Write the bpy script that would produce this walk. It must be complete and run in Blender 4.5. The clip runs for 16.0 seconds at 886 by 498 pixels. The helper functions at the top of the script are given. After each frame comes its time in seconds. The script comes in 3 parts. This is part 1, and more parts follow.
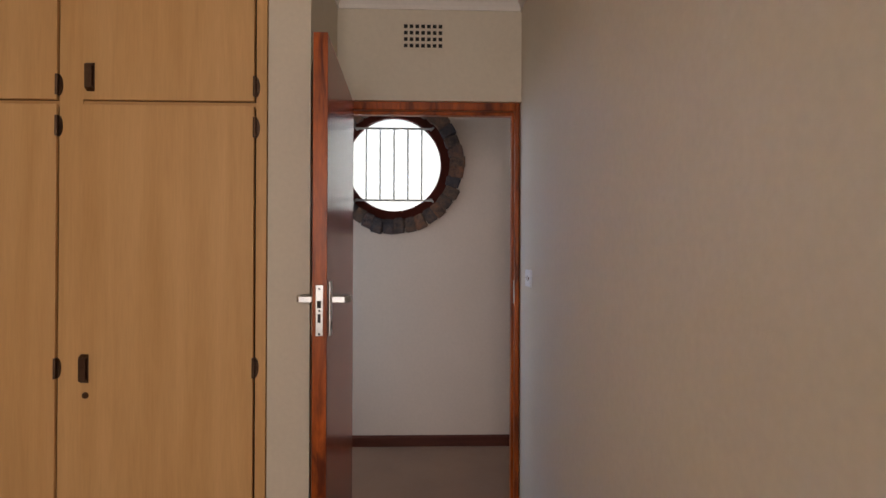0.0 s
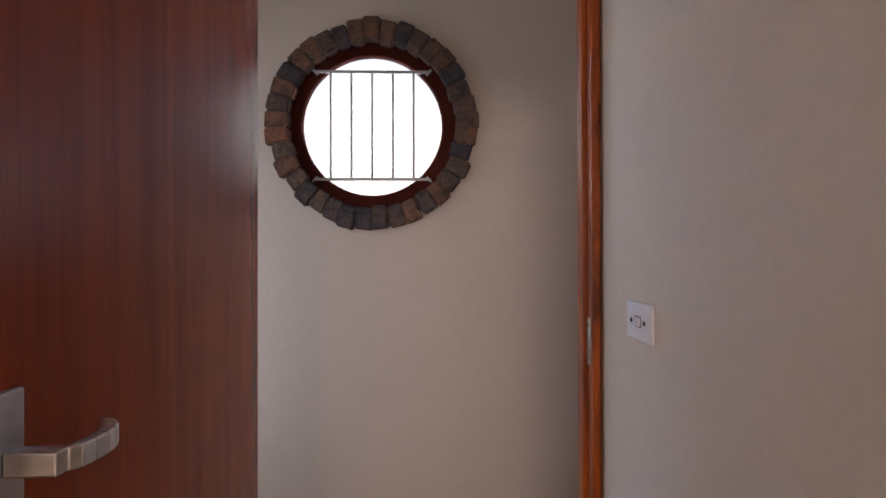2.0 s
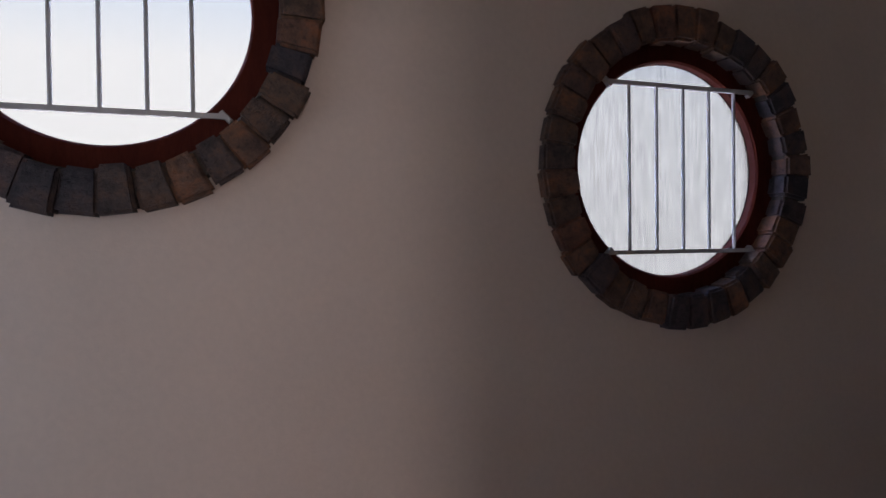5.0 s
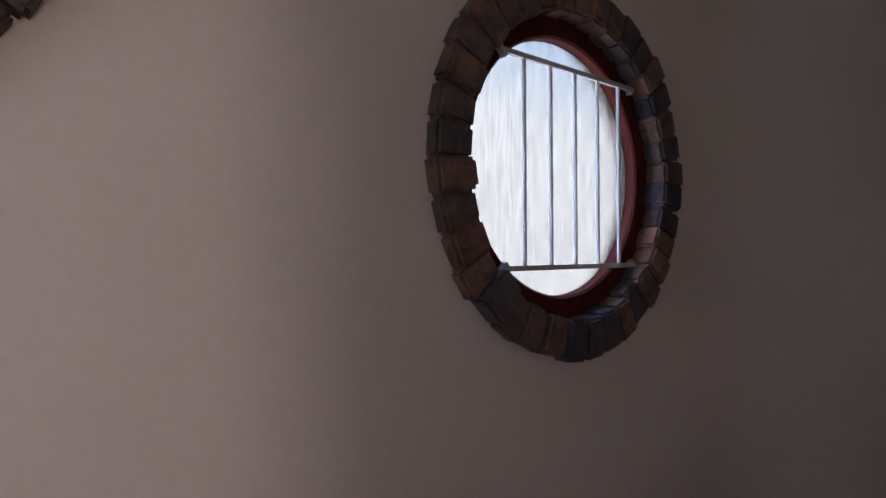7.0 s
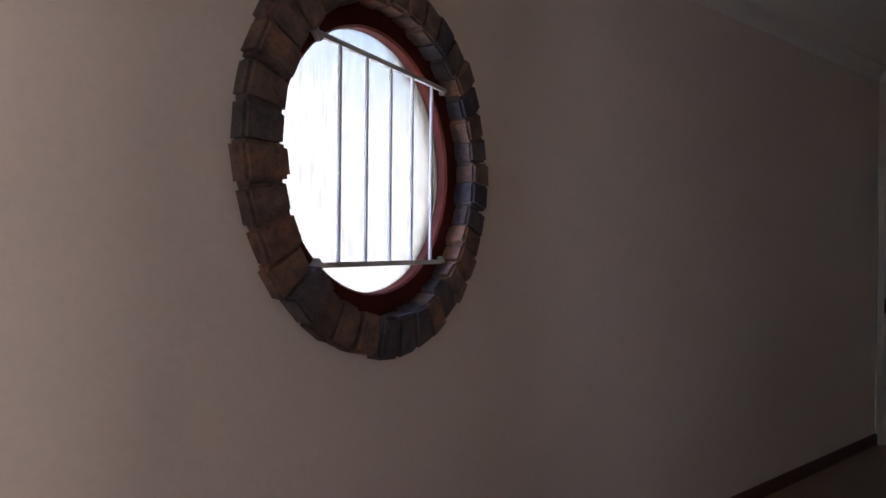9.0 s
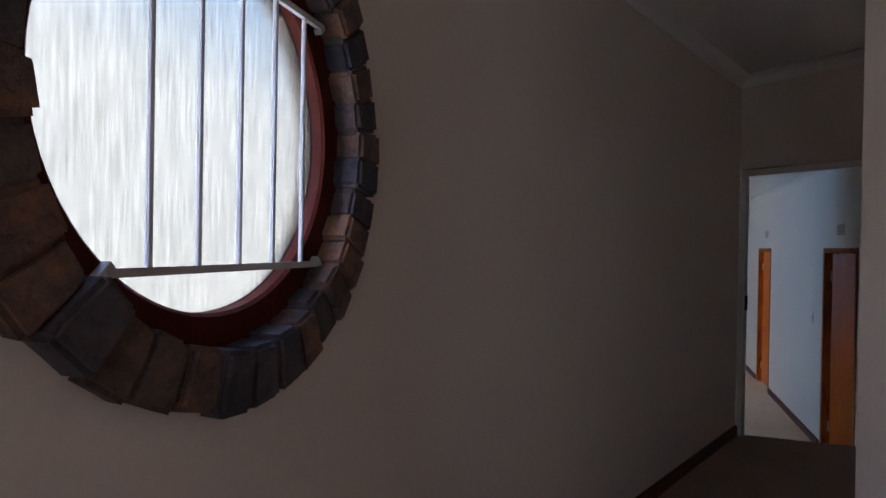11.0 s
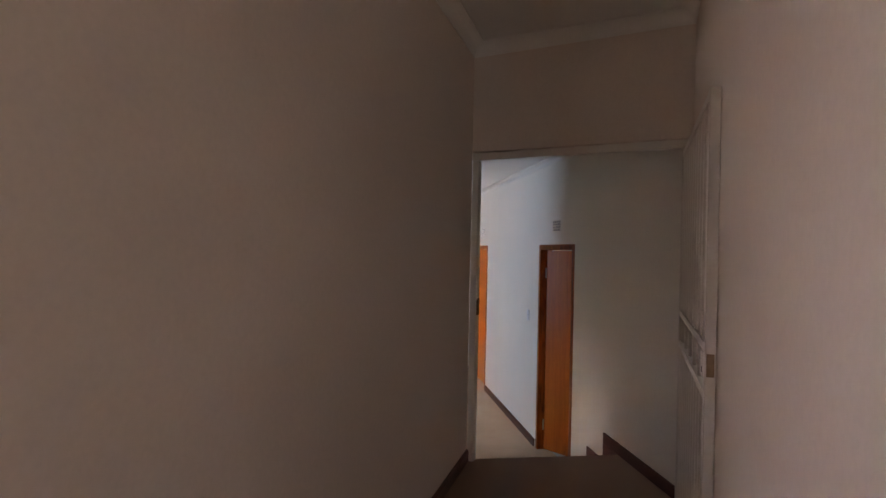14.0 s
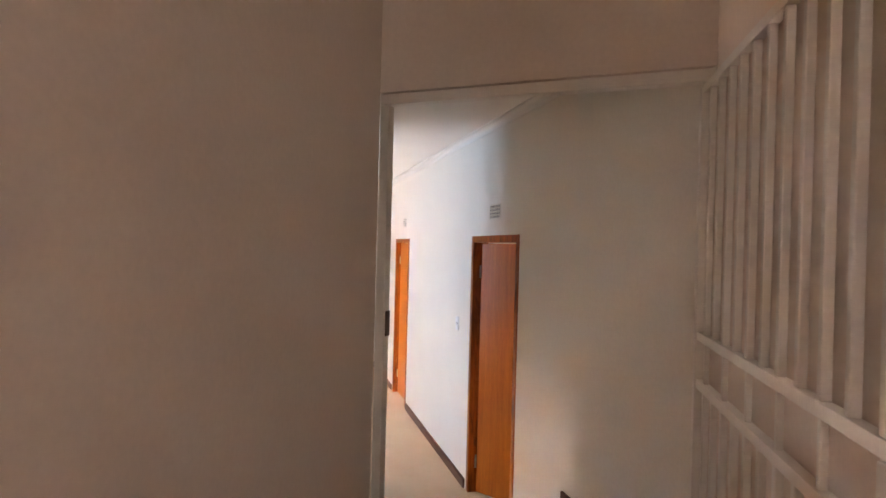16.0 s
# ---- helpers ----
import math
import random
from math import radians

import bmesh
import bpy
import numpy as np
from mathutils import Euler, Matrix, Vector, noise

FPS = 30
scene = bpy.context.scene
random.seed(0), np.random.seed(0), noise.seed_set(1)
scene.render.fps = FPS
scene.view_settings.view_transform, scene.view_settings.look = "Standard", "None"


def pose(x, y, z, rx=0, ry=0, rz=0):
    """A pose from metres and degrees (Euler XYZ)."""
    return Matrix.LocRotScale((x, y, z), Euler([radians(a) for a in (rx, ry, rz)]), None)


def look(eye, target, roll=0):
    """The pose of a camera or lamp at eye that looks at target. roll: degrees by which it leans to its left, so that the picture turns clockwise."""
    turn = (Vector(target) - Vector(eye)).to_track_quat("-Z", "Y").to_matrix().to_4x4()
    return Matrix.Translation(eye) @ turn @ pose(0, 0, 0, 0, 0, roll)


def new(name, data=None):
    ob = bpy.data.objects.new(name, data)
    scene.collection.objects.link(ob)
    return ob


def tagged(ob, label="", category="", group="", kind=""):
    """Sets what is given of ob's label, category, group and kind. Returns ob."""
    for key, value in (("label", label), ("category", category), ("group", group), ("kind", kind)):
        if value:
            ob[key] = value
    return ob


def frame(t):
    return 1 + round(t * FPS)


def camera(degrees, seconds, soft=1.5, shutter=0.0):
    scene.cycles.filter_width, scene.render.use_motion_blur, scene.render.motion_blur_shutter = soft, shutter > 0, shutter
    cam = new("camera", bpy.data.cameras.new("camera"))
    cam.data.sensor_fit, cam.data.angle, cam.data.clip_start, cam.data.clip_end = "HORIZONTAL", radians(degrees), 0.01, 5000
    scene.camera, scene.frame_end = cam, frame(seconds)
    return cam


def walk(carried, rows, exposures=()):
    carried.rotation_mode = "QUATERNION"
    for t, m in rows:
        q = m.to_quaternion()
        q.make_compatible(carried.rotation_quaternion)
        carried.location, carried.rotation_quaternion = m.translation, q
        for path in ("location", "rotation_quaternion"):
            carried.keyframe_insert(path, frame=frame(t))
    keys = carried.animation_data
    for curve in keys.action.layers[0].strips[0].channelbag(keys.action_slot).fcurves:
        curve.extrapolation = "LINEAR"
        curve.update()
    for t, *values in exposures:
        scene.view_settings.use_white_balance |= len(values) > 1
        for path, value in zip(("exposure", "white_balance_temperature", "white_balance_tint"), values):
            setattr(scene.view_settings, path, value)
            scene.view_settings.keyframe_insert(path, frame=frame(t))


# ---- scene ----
cam = camera(74.7, 16.0)
PATH = [
    (0, (0.017, -0.041, 1.355), (0.079, 1.958, 1.366), 0.2),
    (0.5, (0.059, 0.338, 1.356), (0.117, 2.337, 1.368), 0.1),
    (1, (0.071, 0.691, 1.353), (0.123, 2.690, 1.369), 0.1),
    (1.5, (0.060, 1.010, 1.367), (0.109, 3.010, 1.382), 0.1),
    (2, (0.064, 1.293, 1.375), (0.111, 3.292, 1.386), -0.1),
    (2.5, (0.073, 1.534, 1.367), (0.136, 3.533, 1.388), 0.1),
    (3, (0.094, 1.765, 1.384), (0.200, 3.762, 1.408), -0.1),
    (3.5, (0.137, 1.972, 1.375), (0.328, 3.961, 1.405), -0.1),
    (4.2, (0.140, 2.198, 1.401), (0.471, 4.170, 1.404), 0.1),
    (6.3, (0.113, 2.939, 1.416), (1.153, 4.647, 1.413), -0.7),
    (6.5, (0.133, 2.963, 1.402), (1.217, 4.644, 1.416), -0.3),
    (7, (0.156, 3.061, 1.412), (1.438, 4.596, 1.425), -0.3),
    (7.5, (0.165, 3.086, 1.413), (1.612, 4.466, 1.419), -0.2),
    (8, (0.169, 3.097, 1.408), (1.738, 4.336, 1.421), 0.2),
    (8.5, (0.169, 3.091, 1.415), (1.822, 4.216, 1.420), 0.4),
    (11, (0.540, 3.343, 1.418), (2.439, 3.971, 1.406), 1),
    (11.5, (0.705, 3.416, 1.426), (2.661, 3.831, 1.419), 1),
    (12, (0.846, 3.422, 1.414), (2.836, 3.623, 1.405), 1.3),
    (12.5, (1.056, 3.417, 1.401), (3.055, 3.472, 1.404), 1.2),
    (13, (1.258, 3.379, 1.385), (3.257, 3.332, 1.385), 1.3),
    (13.5, (1.493, 3.343, 1.394), (3.487, 3.187, 1.396), 1.4),
    (14, (1.706, 3.307, 1.394), (3.686, 3.025, 1.395), 1.2),
    (14.5, (1.955, 3.223, 1.377), (3.923, 2.867, 1.385), 1.3),
    (15, (2.270, 3.183, 1.364), (4.227, 2.770, 1.366), 1.2),
    (15.5, (2.572, 3.120, 1.351), (4.515, 2.646, 1.350), 1.4),
    (16, (2.911, 2.989, 1.363), (4.839, 2.457, 1.358), 1.5),
]

EXPOSURES = [(0, -0.2, 6750, 15), (1.5, -0.1, 7000, 20), (2.5, -0.1, 7000, 24), (3.0, -0.28, 6850, 25), (4.2, -0.7, 6550, 24), (7.0, -0.2, 6450, 21),
             (8.5, 0.25, 6700, 21), (11, -0.15, 6600, 17), (12.5, 0.3, 7350, 22), (14.5, 1.15, 9000, 27), (16, 2.1, 9600, 29)]
walk(cam, [(t, look(eye, target, roll)) for t, eye, target, roll in PATH], EXPOSURES)

# ---- world, sun, lights ----
world = bpy.data.worlds.new("world")
scene.world = world
world.use_nodes = True
wn = world.node_tree.nodes
sky = wn.new("ShaderNodeTexSky")
sky.sky_type, sky.sun_disc = "NISHITA", False
sky.sun_elevation, sky.sun_rotation = radians(52), radians(180)
wn["Background"].inputs["Strength"].default_value = 0.15
world.node_tree.links.new(sky.outputs["Color"], wn["Background"].inputs["Color"])
sun = new("sun", bpy.data.lights.new("sun", "SUN"))
sun.data.energy, sun.data.angle, sun.data.color = 2.5, radians(0.6), (1.0, 0.95, 0.87)
sun.matrix_world = look((0, -9, 11.5), (0, 0, 0))


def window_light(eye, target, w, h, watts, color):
    """Area lamp for sky light at a window's opening; some openings are assumed."""
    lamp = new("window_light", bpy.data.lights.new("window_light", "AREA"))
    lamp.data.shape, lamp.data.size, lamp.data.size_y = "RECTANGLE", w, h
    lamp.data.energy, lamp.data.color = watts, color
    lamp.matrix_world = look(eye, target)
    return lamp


# light from the hall's left end; the window it comes through is assumed
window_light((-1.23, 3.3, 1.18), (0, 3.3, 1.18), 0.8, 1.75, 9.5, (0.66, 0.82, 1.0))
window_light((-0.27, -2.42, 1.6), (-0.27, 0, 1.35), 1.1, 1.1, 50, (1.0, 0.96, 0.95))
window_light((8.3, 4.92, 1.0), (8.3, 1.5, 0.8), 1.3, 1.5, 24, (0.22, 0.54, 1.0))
# added lamp that brightens the tiled side room; no source is known there
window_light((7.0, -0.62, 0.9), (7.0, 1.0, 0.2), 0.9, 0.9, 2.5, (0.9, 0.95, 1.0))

SKY_GLOW = 78.0              # brightness of the hazy sky outside the round windows

# ---- materials ----


def material(name):
    m = bpy.data.materials.new(name)
    m.use_nodes = True
    return m, m.node_tree.nodes, m.node_tree.links, m.node_tree.nodes["Principled BSDF"]


def coords(n, l, scale=(1, 1, 1), kind="Object"):
    tc, mp = n.new("ShaderNodeTexCoord"), n.new("ShaderNodeMapping")
    mp.inputs["Scale"].default_value = scale
    l.new(tc.outputs[kind], mp.inputs["Vector"])
    return mp.outputs["Vector"]


def noise_tex(n, l, vec, scale, detail=4.0, rough=0.55, distort=0.0):
    t = n.new("ShaderNodeTexNoise")
    t.inputs["Scale"].default_value, t.inputs["Detail"].default_value = scale, detail
    t.inputs["Roughness"].default_value, t.inputs["Distortion"].default_value = rough, distort
    l.new(vec, t.inputs["Vector"])
    return t.outputs["Fac"]


def ramp(n, l, fac, stops):
    r = n.new("ShaderNodeValToRGB")
    while len(r.color_ramp.elements) < len(stops):
        r.color_ramp.elements.new(0.5)
    for e, (p, c) in zip(r.color_ramp.elements, stops):
        e.position, e.color = p, (*c, 1)
    l.new(fac, r.inputs["Fac"])
    return r.outputs["Color"]


def mix(n, l, a, b, fac, mode="MULTIPLY"):
    m = n.new("ShaderNodeMix")
    m.data_type, m.blend_type = "RGBA", mode
    m.inputs[0].default_value = fac
    l.new(a, m.inputs[6])
    l.new(b, m.inputs[7])
    return m.outputs[2]


def bump(n, l, b, fac, strength, dist=0.002):
    k = n.new("ShaderNodeBump")
    k.inputs["Strength"].default_value, k.inputs["Distance"].default_value = strength, dist
    l.new(fac, k.inputs["Height"])
    l.new(k.outputs["Normal"], b.inputs["Normal"])


def paint(name, c, rough=0.6, grain=60, relief=0.25, spread=0.06):
    m, n, l, b = material(name)
    v = coords(n, l)
    lo = tuple(x * (1 - spread) for x in c)
    big = ramp(n, l, noise_tex(n, l, v, 1.3, 5), [(0.3, lo), (0.7, c)])
    small = ramp(n, l, noise_tex(n, l, v, grain, 3), [(0.25, (0.94, 0.94, 0.94)), (0.75, (1, 1, 1))])
    l.new(mix(n, l, big, small, 1.0), b.inputs["Base Color"])
    b.inputs["Roughness"].default_value = rough
    bump(n, l, b, noise_tex(n, l, v, grain * 2.5, 4), relief, 0.0015)
    return m


def wood(name, light, dark, rough=0.4, along=(9, 9, 0.7), coat=0.0, relief=0.1, spec=0.3, pores=(0.82, 0.8, 0.78)):
    """Wood with its grain along the axis of the smallest scale."""
    m, n, l, b = material(name)
    v = coords(n, l, along)
    g = noise_tex(n, l, v, 3.0, 8, 0.62, 0.6)
    f = noise_tex(n, l, coords(n, l, tuple(a * 9 for a in along)), 4.0, 3)
    col = ramp(n, l, g, [(0.28, dark), (0.5, tuple((a + c) / 2 for a, c in zip(light, dark))), (0.72, light)])
    fine = ramp(n, l, f, [(0.3, pores), (0.65, (1, 1, 1))])
    l.new(mix(n, l, col, fine, 1.0), b.inputs["Base Color"])
    b.inputs["Roughness"].default_value = rough
    b.inputs["Specular IOR Level"].default_value = spec
    b.inputs["Coat Weight"].default_value, b.inputs["Coat Roughness"].default_value = coat, 0.25
    bump(n, l, b, f, relief, 0.001)
    return m


def varnished(name, light, dark, bare):
    """Varnished hardwood with dark runs, knots and thin spots rubbed bare."""
    m = wood(name, light, dark, 0.36, (14, 14, 0.8), 0.0, spec=0.3)
    n, l = m.node_tree.nodes, m.node_tree.links
    b = n["Principled BSDF"]
    grain = b.inputs["Base Color"].links[0].from_socket
    v = coords(n, l, (6, 6, 1.3))
    runs = ramp(n, l, noise_tex(n, l, v, 2.6, 5, 0.65, 0.8), [(0.30, (0.28, 0.20, 0.18)), (0.46, (0.85, 0.8, 0.75)), (0.62, (1.25, 1.2, 1.1))])
    stained = mix(n, l, grain, runs, 1.0)
    rub = n.new("ShaderNodeMix")
    rub.data_type = "RGBA"
    spots = n.new("ShaderNodeMapRange")
    spots.inputs["From Min"].default_value, spots.inputs["From Max"].default_value = 0.70, 0.74
    l.new(noise_tex(n, l, coords(n, l, (1, 1, 0.5)), 26, 5, 0.6), spots.inputs["Value"])
    l.new(spots.outputs[0], rub.inputs[0])
    l.new(stained, rub.inputs[6])
    rub.inputs[7].default_value = (*bare, 1)
    l.new(rub.outputs[2], b.inputs["Base Color"])
    return m


def metal(name, c, rough):
    m, n, l, b = material(name)
    v = coords(n, l)
    l.new(ramp(n, l, noise_tex(n, l, v, 40, 4), [(0.3, tuple(x * 0.75 for x in c)), (0.7, c)]), b.inputs["Base Color"])
    b.inputs["Metallic"].default_value, b.inputs["Roughness"].default_value = 1.0, rough
    return m


def carpet_mat(name, a, c):
    m, n, l, b = material(name)
    v = coords(n, l)
    big = ramp(n, l, noise_tex(n, l, v, 2.2, 6, 0.65), [(0.3, a), (0.7, c)])
    pile = noise_tex(n, l, v, 420, 2)
    l.new(mix(n, l, big, ramp(n, l, pile, [(0.3, (0.7, 0.7, 0.7)), (0.7, (1, 1, 1))]), 1.0), b.inputs["Base Color"])
    b.inputs["Roughness"].default_value = 0.95
    b.inputs["Sheen Weight"].default_value = 0.2
    bump(n, l, b, pile, 0.6, 0.004)
    return m


def brick_mat():
    m, n, l, b = material("clinker_brick")
    info, shift = n.new("ShaderNodeObjectInfo"), n.new("ShaderNodeVectorMath")
    shift.operation = "MULTIPLY_ADD"
    shift.inputs[1].default_value = (1, 1, 1)
    l.new(coords(n, l), shift.inputs[0])
    far = n.new("ShaderNodeMath")
    far.operation = "MULTIPLY"
    far.inputs[1].default_value = 37.0
    l.new(info.outputs["Random"], far.inputs[0])
    l.new(far.outputs[0], shift.inputs[2])
    v = shift.outputs[0]
    base = ramp(n, l, info.outputs["Random"], [(0.0, (0.055, 0.05, 0.062)), (0.22, (0.11, 0.078, 0.062)), (0.42, (0.19, 0.105, 0.066)),
                                               (0.6, (0.07, 0.06, 0.07)), (0.75, (0.15, 0.10, 0.068)), (1.0, (0.22, 0.10, 0.06))])
    spots = ramp(n, l, noise_tex(n, l, v, 17, 6, 0.7), [(0.36, (0.42, 0.40, 0.46)), (0.5, (0.95, 0.9, 0.88)), (0.66, (1.7, 1.25, 0.9))])
    pits = ramp(n, l, noise_tex(n, l, v, 90, 3), [(0.32, (0.45, 0.45, 0.5)), (0.45, (1, 1, 1))])
    l.new(mix(n, l, mix(n, l, base, spots, 1.0), pits, 0.7), b.inputs["Base Color"])
    b.inputs["Roughness"].default_value = 0.62
    bump(n, l, b, noise_tex(n, l, v, 38, 8, 0.75), 1.0, 0.011)
    return m


def glass_mat(name, low, high, relief=0.35, rough=0.06):
    """Obscured glass, drawn in vertical streaks."""
    m, n, l, b = material(name)
    b.inputs["Transmission Weight"].default_value, b.inputs["Roughness"].default_value, b.inputs["IOR"].default_value = 1.0, rough, 1.2
    v = coords(n, l, (1, 1, 0.09))
    streak = noise_tex(n, l, v, 130, 3)
    l.new(ramp(n, l, streak, [(0.3, low), (0.7, high)]), b.inputs["Base Color"])
    bump(n, l, b, streak, relief, 0.004)
    return m


WALL_CREAM = paint("cream_wall_paint", (0.69, 0.615, 0.485))
WALL_HALL = paint("warm_white_wall_paint", (0.75, 0.625, 0.525))
WALL_PALE = paint("pale_wall_paint", (0.80, 0.74, 0.65))
WHITE = paint("white_ceiling_paint", (0.80, 0.755, 0.69), 0.7)
OAK = wood("oak_laminate", (0.70, 0.43, 0.19), (0.59, 0.34, 0.13), 0.42, (4.5, 4.5, 0.28), relief=0.03, pores=(0.94, 0.93, 0.92))
OAK_H = wood("oak_laminate_cross", (0.60, 0.35, 0.14), (0.51, 0.28, 0.10), 0.42, (0.28, 4.5, 4.5), relief=0.03, pores=(0.94, 0.93, 0.92))
MAHOGANY = wood("mahogany_veneer", (0.27, 0.045, 0.012), (0.16, 0.024, 0.007), 0.22, (7, 7, 0.4), 0.0, spec=0.22, pores=(0.88, 0.86, 0.84))
MERANTI = varnished("meranti_frame", (0.50, 0.12, 0.013), (0.26, 0.048, 0.005), (0.52, 0.30, 0.15))
ORANGE_DOOR = wood("orange_veneer", (0.66, 0.16, 0.02), (0.50, 0.10, 0.012), 0.3, (10, 10, 0.6), 0.1)
RED_FRAME = wood("red_window_frame", (0.10, 0.020, 0.012), (0.06, 0.012, 0.008), 0.6, (9, 9, 2), spec=0.05)
SKIRT = wood("dark_skirting", (0.13, 0.036, 0.021), (0.08, 0.021, 0.013), 0.45, (0.8, 9, 9))
CARPET = carpet_mat("brown_carpet", (0.28, 0.140, 0.070), (0.37, 0.190, 0.096))
CARPET_PALE = carpet_mat("beige_carpet", (0.60, 0.35, 0.18), (0.72, 0.45, 0.25))
STEEL = metal("brushed_steel", (0.62, 0.61, 0.58), 0.32)
BRASS = metal("dull_brass", (0.34, 0.24, 0.16), 0.5)
BRONZE = metal("dark_bronze", (0.12, 0.072, 0.048), 0.45)
BRICK = brick_mat()
MORTAR = paint("mortar", (0.10, 0.085, 0.072), 0.9, 120, 0.8, 0.3)
GLASS = glass_mat("clear_streaked_glass", (0.0255, 0.0234, 0.0168), (0.0263, 0.0242, 0.0174), 0.03, 0.03)
GLASS_DIM = glass_mat("obscured_glass", (0.0120, 0.0114, 0.0087), (0.0228, 0.0216, 0.0162), 0.35, 0.22)
GUARD = paint("grey_enamel", (0.46, 0.45, 0.43), 0.4, 90, 0.1)
GATE = paint("white_enamel", (0.74, 0.68, 0.60), 0.42, 90, 0.15)
PLASTIC = paint("white_plastic", (0.74, 0.74, 0.74), 0.35, 80, 0.03)
# near-black that puts shade into gaps and holes by colour; also on the latch
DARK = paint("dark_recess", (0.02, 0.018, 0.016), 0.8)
TILE = paint("white_tile", (0.72, 0.70, 0.66), 0.2, 30, 0.05)
GARDEN = paint("garden_ground", (0.12, 0.12, 0.06), 0.95, 30, 0.5, 0.4)

# ---- building blocks ----


def mesh_ob(name, bm, mat, parent=None, bevel=0.0, smooth=False):
    me = bpy.data.meshes.new(name)
    bmesh.ops.recalc_face_normals(bm, faces=bm.faces)
    bm.to_mesh(me)
    bm.free()
    for m in (mat if isinstance(mat, (list, tuple)) else [mat]):
        me.materials.append(m)
    if smooth:
        for p in me.polygons:
            p.use_smooth = True
    ob = new(name, me)
    if parent:
        ob.parent = parent
    if bevel:
        b = ob.modifiers.new("bevel", "BEVEL")
        b.width, b.segments, b.limit_method, b.angle_limit = bevel, 2, "ANGLE", radians(40)
    return ob


def add_box(bm, x0, x1, y0, y1, z0, z1, m=None, mi=0):
    vs = [bm.verts.new((x, y, z)) for z in (z0, z1) for x, y in ((x0, y0), (x1, y0), (x1, y1), (x0, y1))]
    for f in ((0, 3, 2, 1), (4, 5, 6, 7), (0, 1, 5, 4), (1, 2, 6, 5), (2, 3, 7, 6), (3, 0, 4, 7)):
        bm.faces.new([vs[i] for i in f]).material_index = mi
    if m:
        bmesh.ops.transform(bm, matrix=m, verts=vs)
    return vs


def box(name, x0, x1, y0, y1, z0, z1, mat, parent=None, bevel=0.0, m=None):
    bm = bmesh.new()
    add_box(bm, x0, x1, y0, y1, z0, z1, m)
    return mesh_ob(name, bm, mat, parent, bevel)


def add_prism(bm, pts, z0, z1, mi=0):
    lo, hi = [bm.verts.new((x, y, z0)) for x, y in pts], [bm.verts.new((x, y, z1)) for x, y in pts]
    bm.faces.new(lo[::-1]).material_index = mi
    bm.faces.new(hi).material_index = mi
    for i in range(len(pts)):
        j = (i + 1) % len(pts)
        bm.faces.new((lo[i], lo[j], hi[j], hi[i])).material_index = mi


def prism(name, pts, z0, z1, mat):
    bm = bmesh.new()
    add_prism(bm, pts, z0, z1)
    return mesh_ob(name, bm, mat)


def along(p0, p1):
    """Frame at p0 with x towards p1 and y to the left of it."""
    return pose(p0[0], p0[1], 0, 0, 0, math.degrees(math.atan2(p1[1] - p0[1], p1[0] - p0[0])))


def wall(name, p0, p1, z0, z1, thick, mat, holes=(), kind="structure"):
    """A wall whose face runs from p0 to p1, its thickness to the left; holes (s0, s1, za, zb) go through it."""
    m, length = along(p0, p1), math.dist(p0, p1)
    bm = bmesh.new()
    xs = sorted({0, length, *[h[0] for h in holes], *[h[1] for h in holes]})
    zs = sorted({z0, z1, *[h[2] for h in holes], *[h[3] for h in holes]})
    for a, b in zip(xs, xs[1:]):
        for c, d in zip(zs, zs[1:]):
            if not any(h[0] <= a and b <= h[1] and h[2] <= c and d <= h[3] for h in holes):
                add_box(bm, a, b, 0, thick, c, d)
    bmesh.ops.remove_doubles(bm, verts=bm.verts, dist=1e-5)
    bm.verts.index_update()
    seen = {}
    for f in bm.faces:
        seen.setdefault(tuple(sorted(v.index for v in f.verts)), []).append(f)
    bmesh.ops.delete(bm, geom=[f for fs in seen.values() if len(fs) > 1 for f in fs], context="FACES_ONLY")
    bmesh.ops.transform(bm, matrix=m, verts=bm.verts)
    return tagged(mesh_ob(name, bm, mat), kind=kind)


def strip(name, p0, p1, profile, mat, label=""):
    """A moulding along a wall's face: profile of (out, z), out measured to the right of p0 to p1."""
    m, length = along(p0, p1), math.dist(p0, p1)
    bm = bmesh.new()
    rings = [[bm.verts.new((s, -o, z)) for o, z in profile] for s in (0, length)]
    k = len(profile)
    bm.faces.new(rings[0])
    bm.faces.new(rings[1][::-1])
    for i in range(k):
        bm.faces.new((rings[0][i], rings[1][i], rings[1][(i + 1) % k], rings[0][(i + 1) % k]))
    bmesh.ops.transform(bm, matrix=m, verts=bm.verts)
    return tagged(mesh_ob(name, bm, mat), label=label, kind="structure")


def skirting(p0, p1, z=0.02):
    return strip("baseboard", p0, p1, [(-0.002, z), (0.016, z), (0.016, z + 0.062), (0.008, z + 0.075), (-0.002, z + 0.075)], SKIRT,
                 "dark reddish-brown wooden skirting along the wall")


def cornice(p0, p1, z, size=0.075):
    prof = [(-0.002, z + 0.002), (-0.002, z - size), (0.006, z - size)]
    prof += [(size * (1 - math.cos(a)) + 0.006, z - size + (size - 0.008) * math.sin(a)) for a in [radians(d) for d in (15, 30, 45, 60, 75, 90)]]
    prof += [(size + 0.006, z + 0.002)]
    return strip("trim", p0, p1, prof, WHITE, "white plaster cove cornice under the ceiling")


def tube(bm, p0, p1, r, seg=8):
    d = Vector(p1) - Vector(p0)
    m = Matrix.Translation((Vector(p0) + Vector(p1)) / 2) @ d.to_track_quat("Z", "Y").to_matrix().to_4x4()
    bmesh.ops.create_cone(bm, cap_ends=True, segments=seg, radius1=r, radius2=r, depth=d.length, matrix=m)


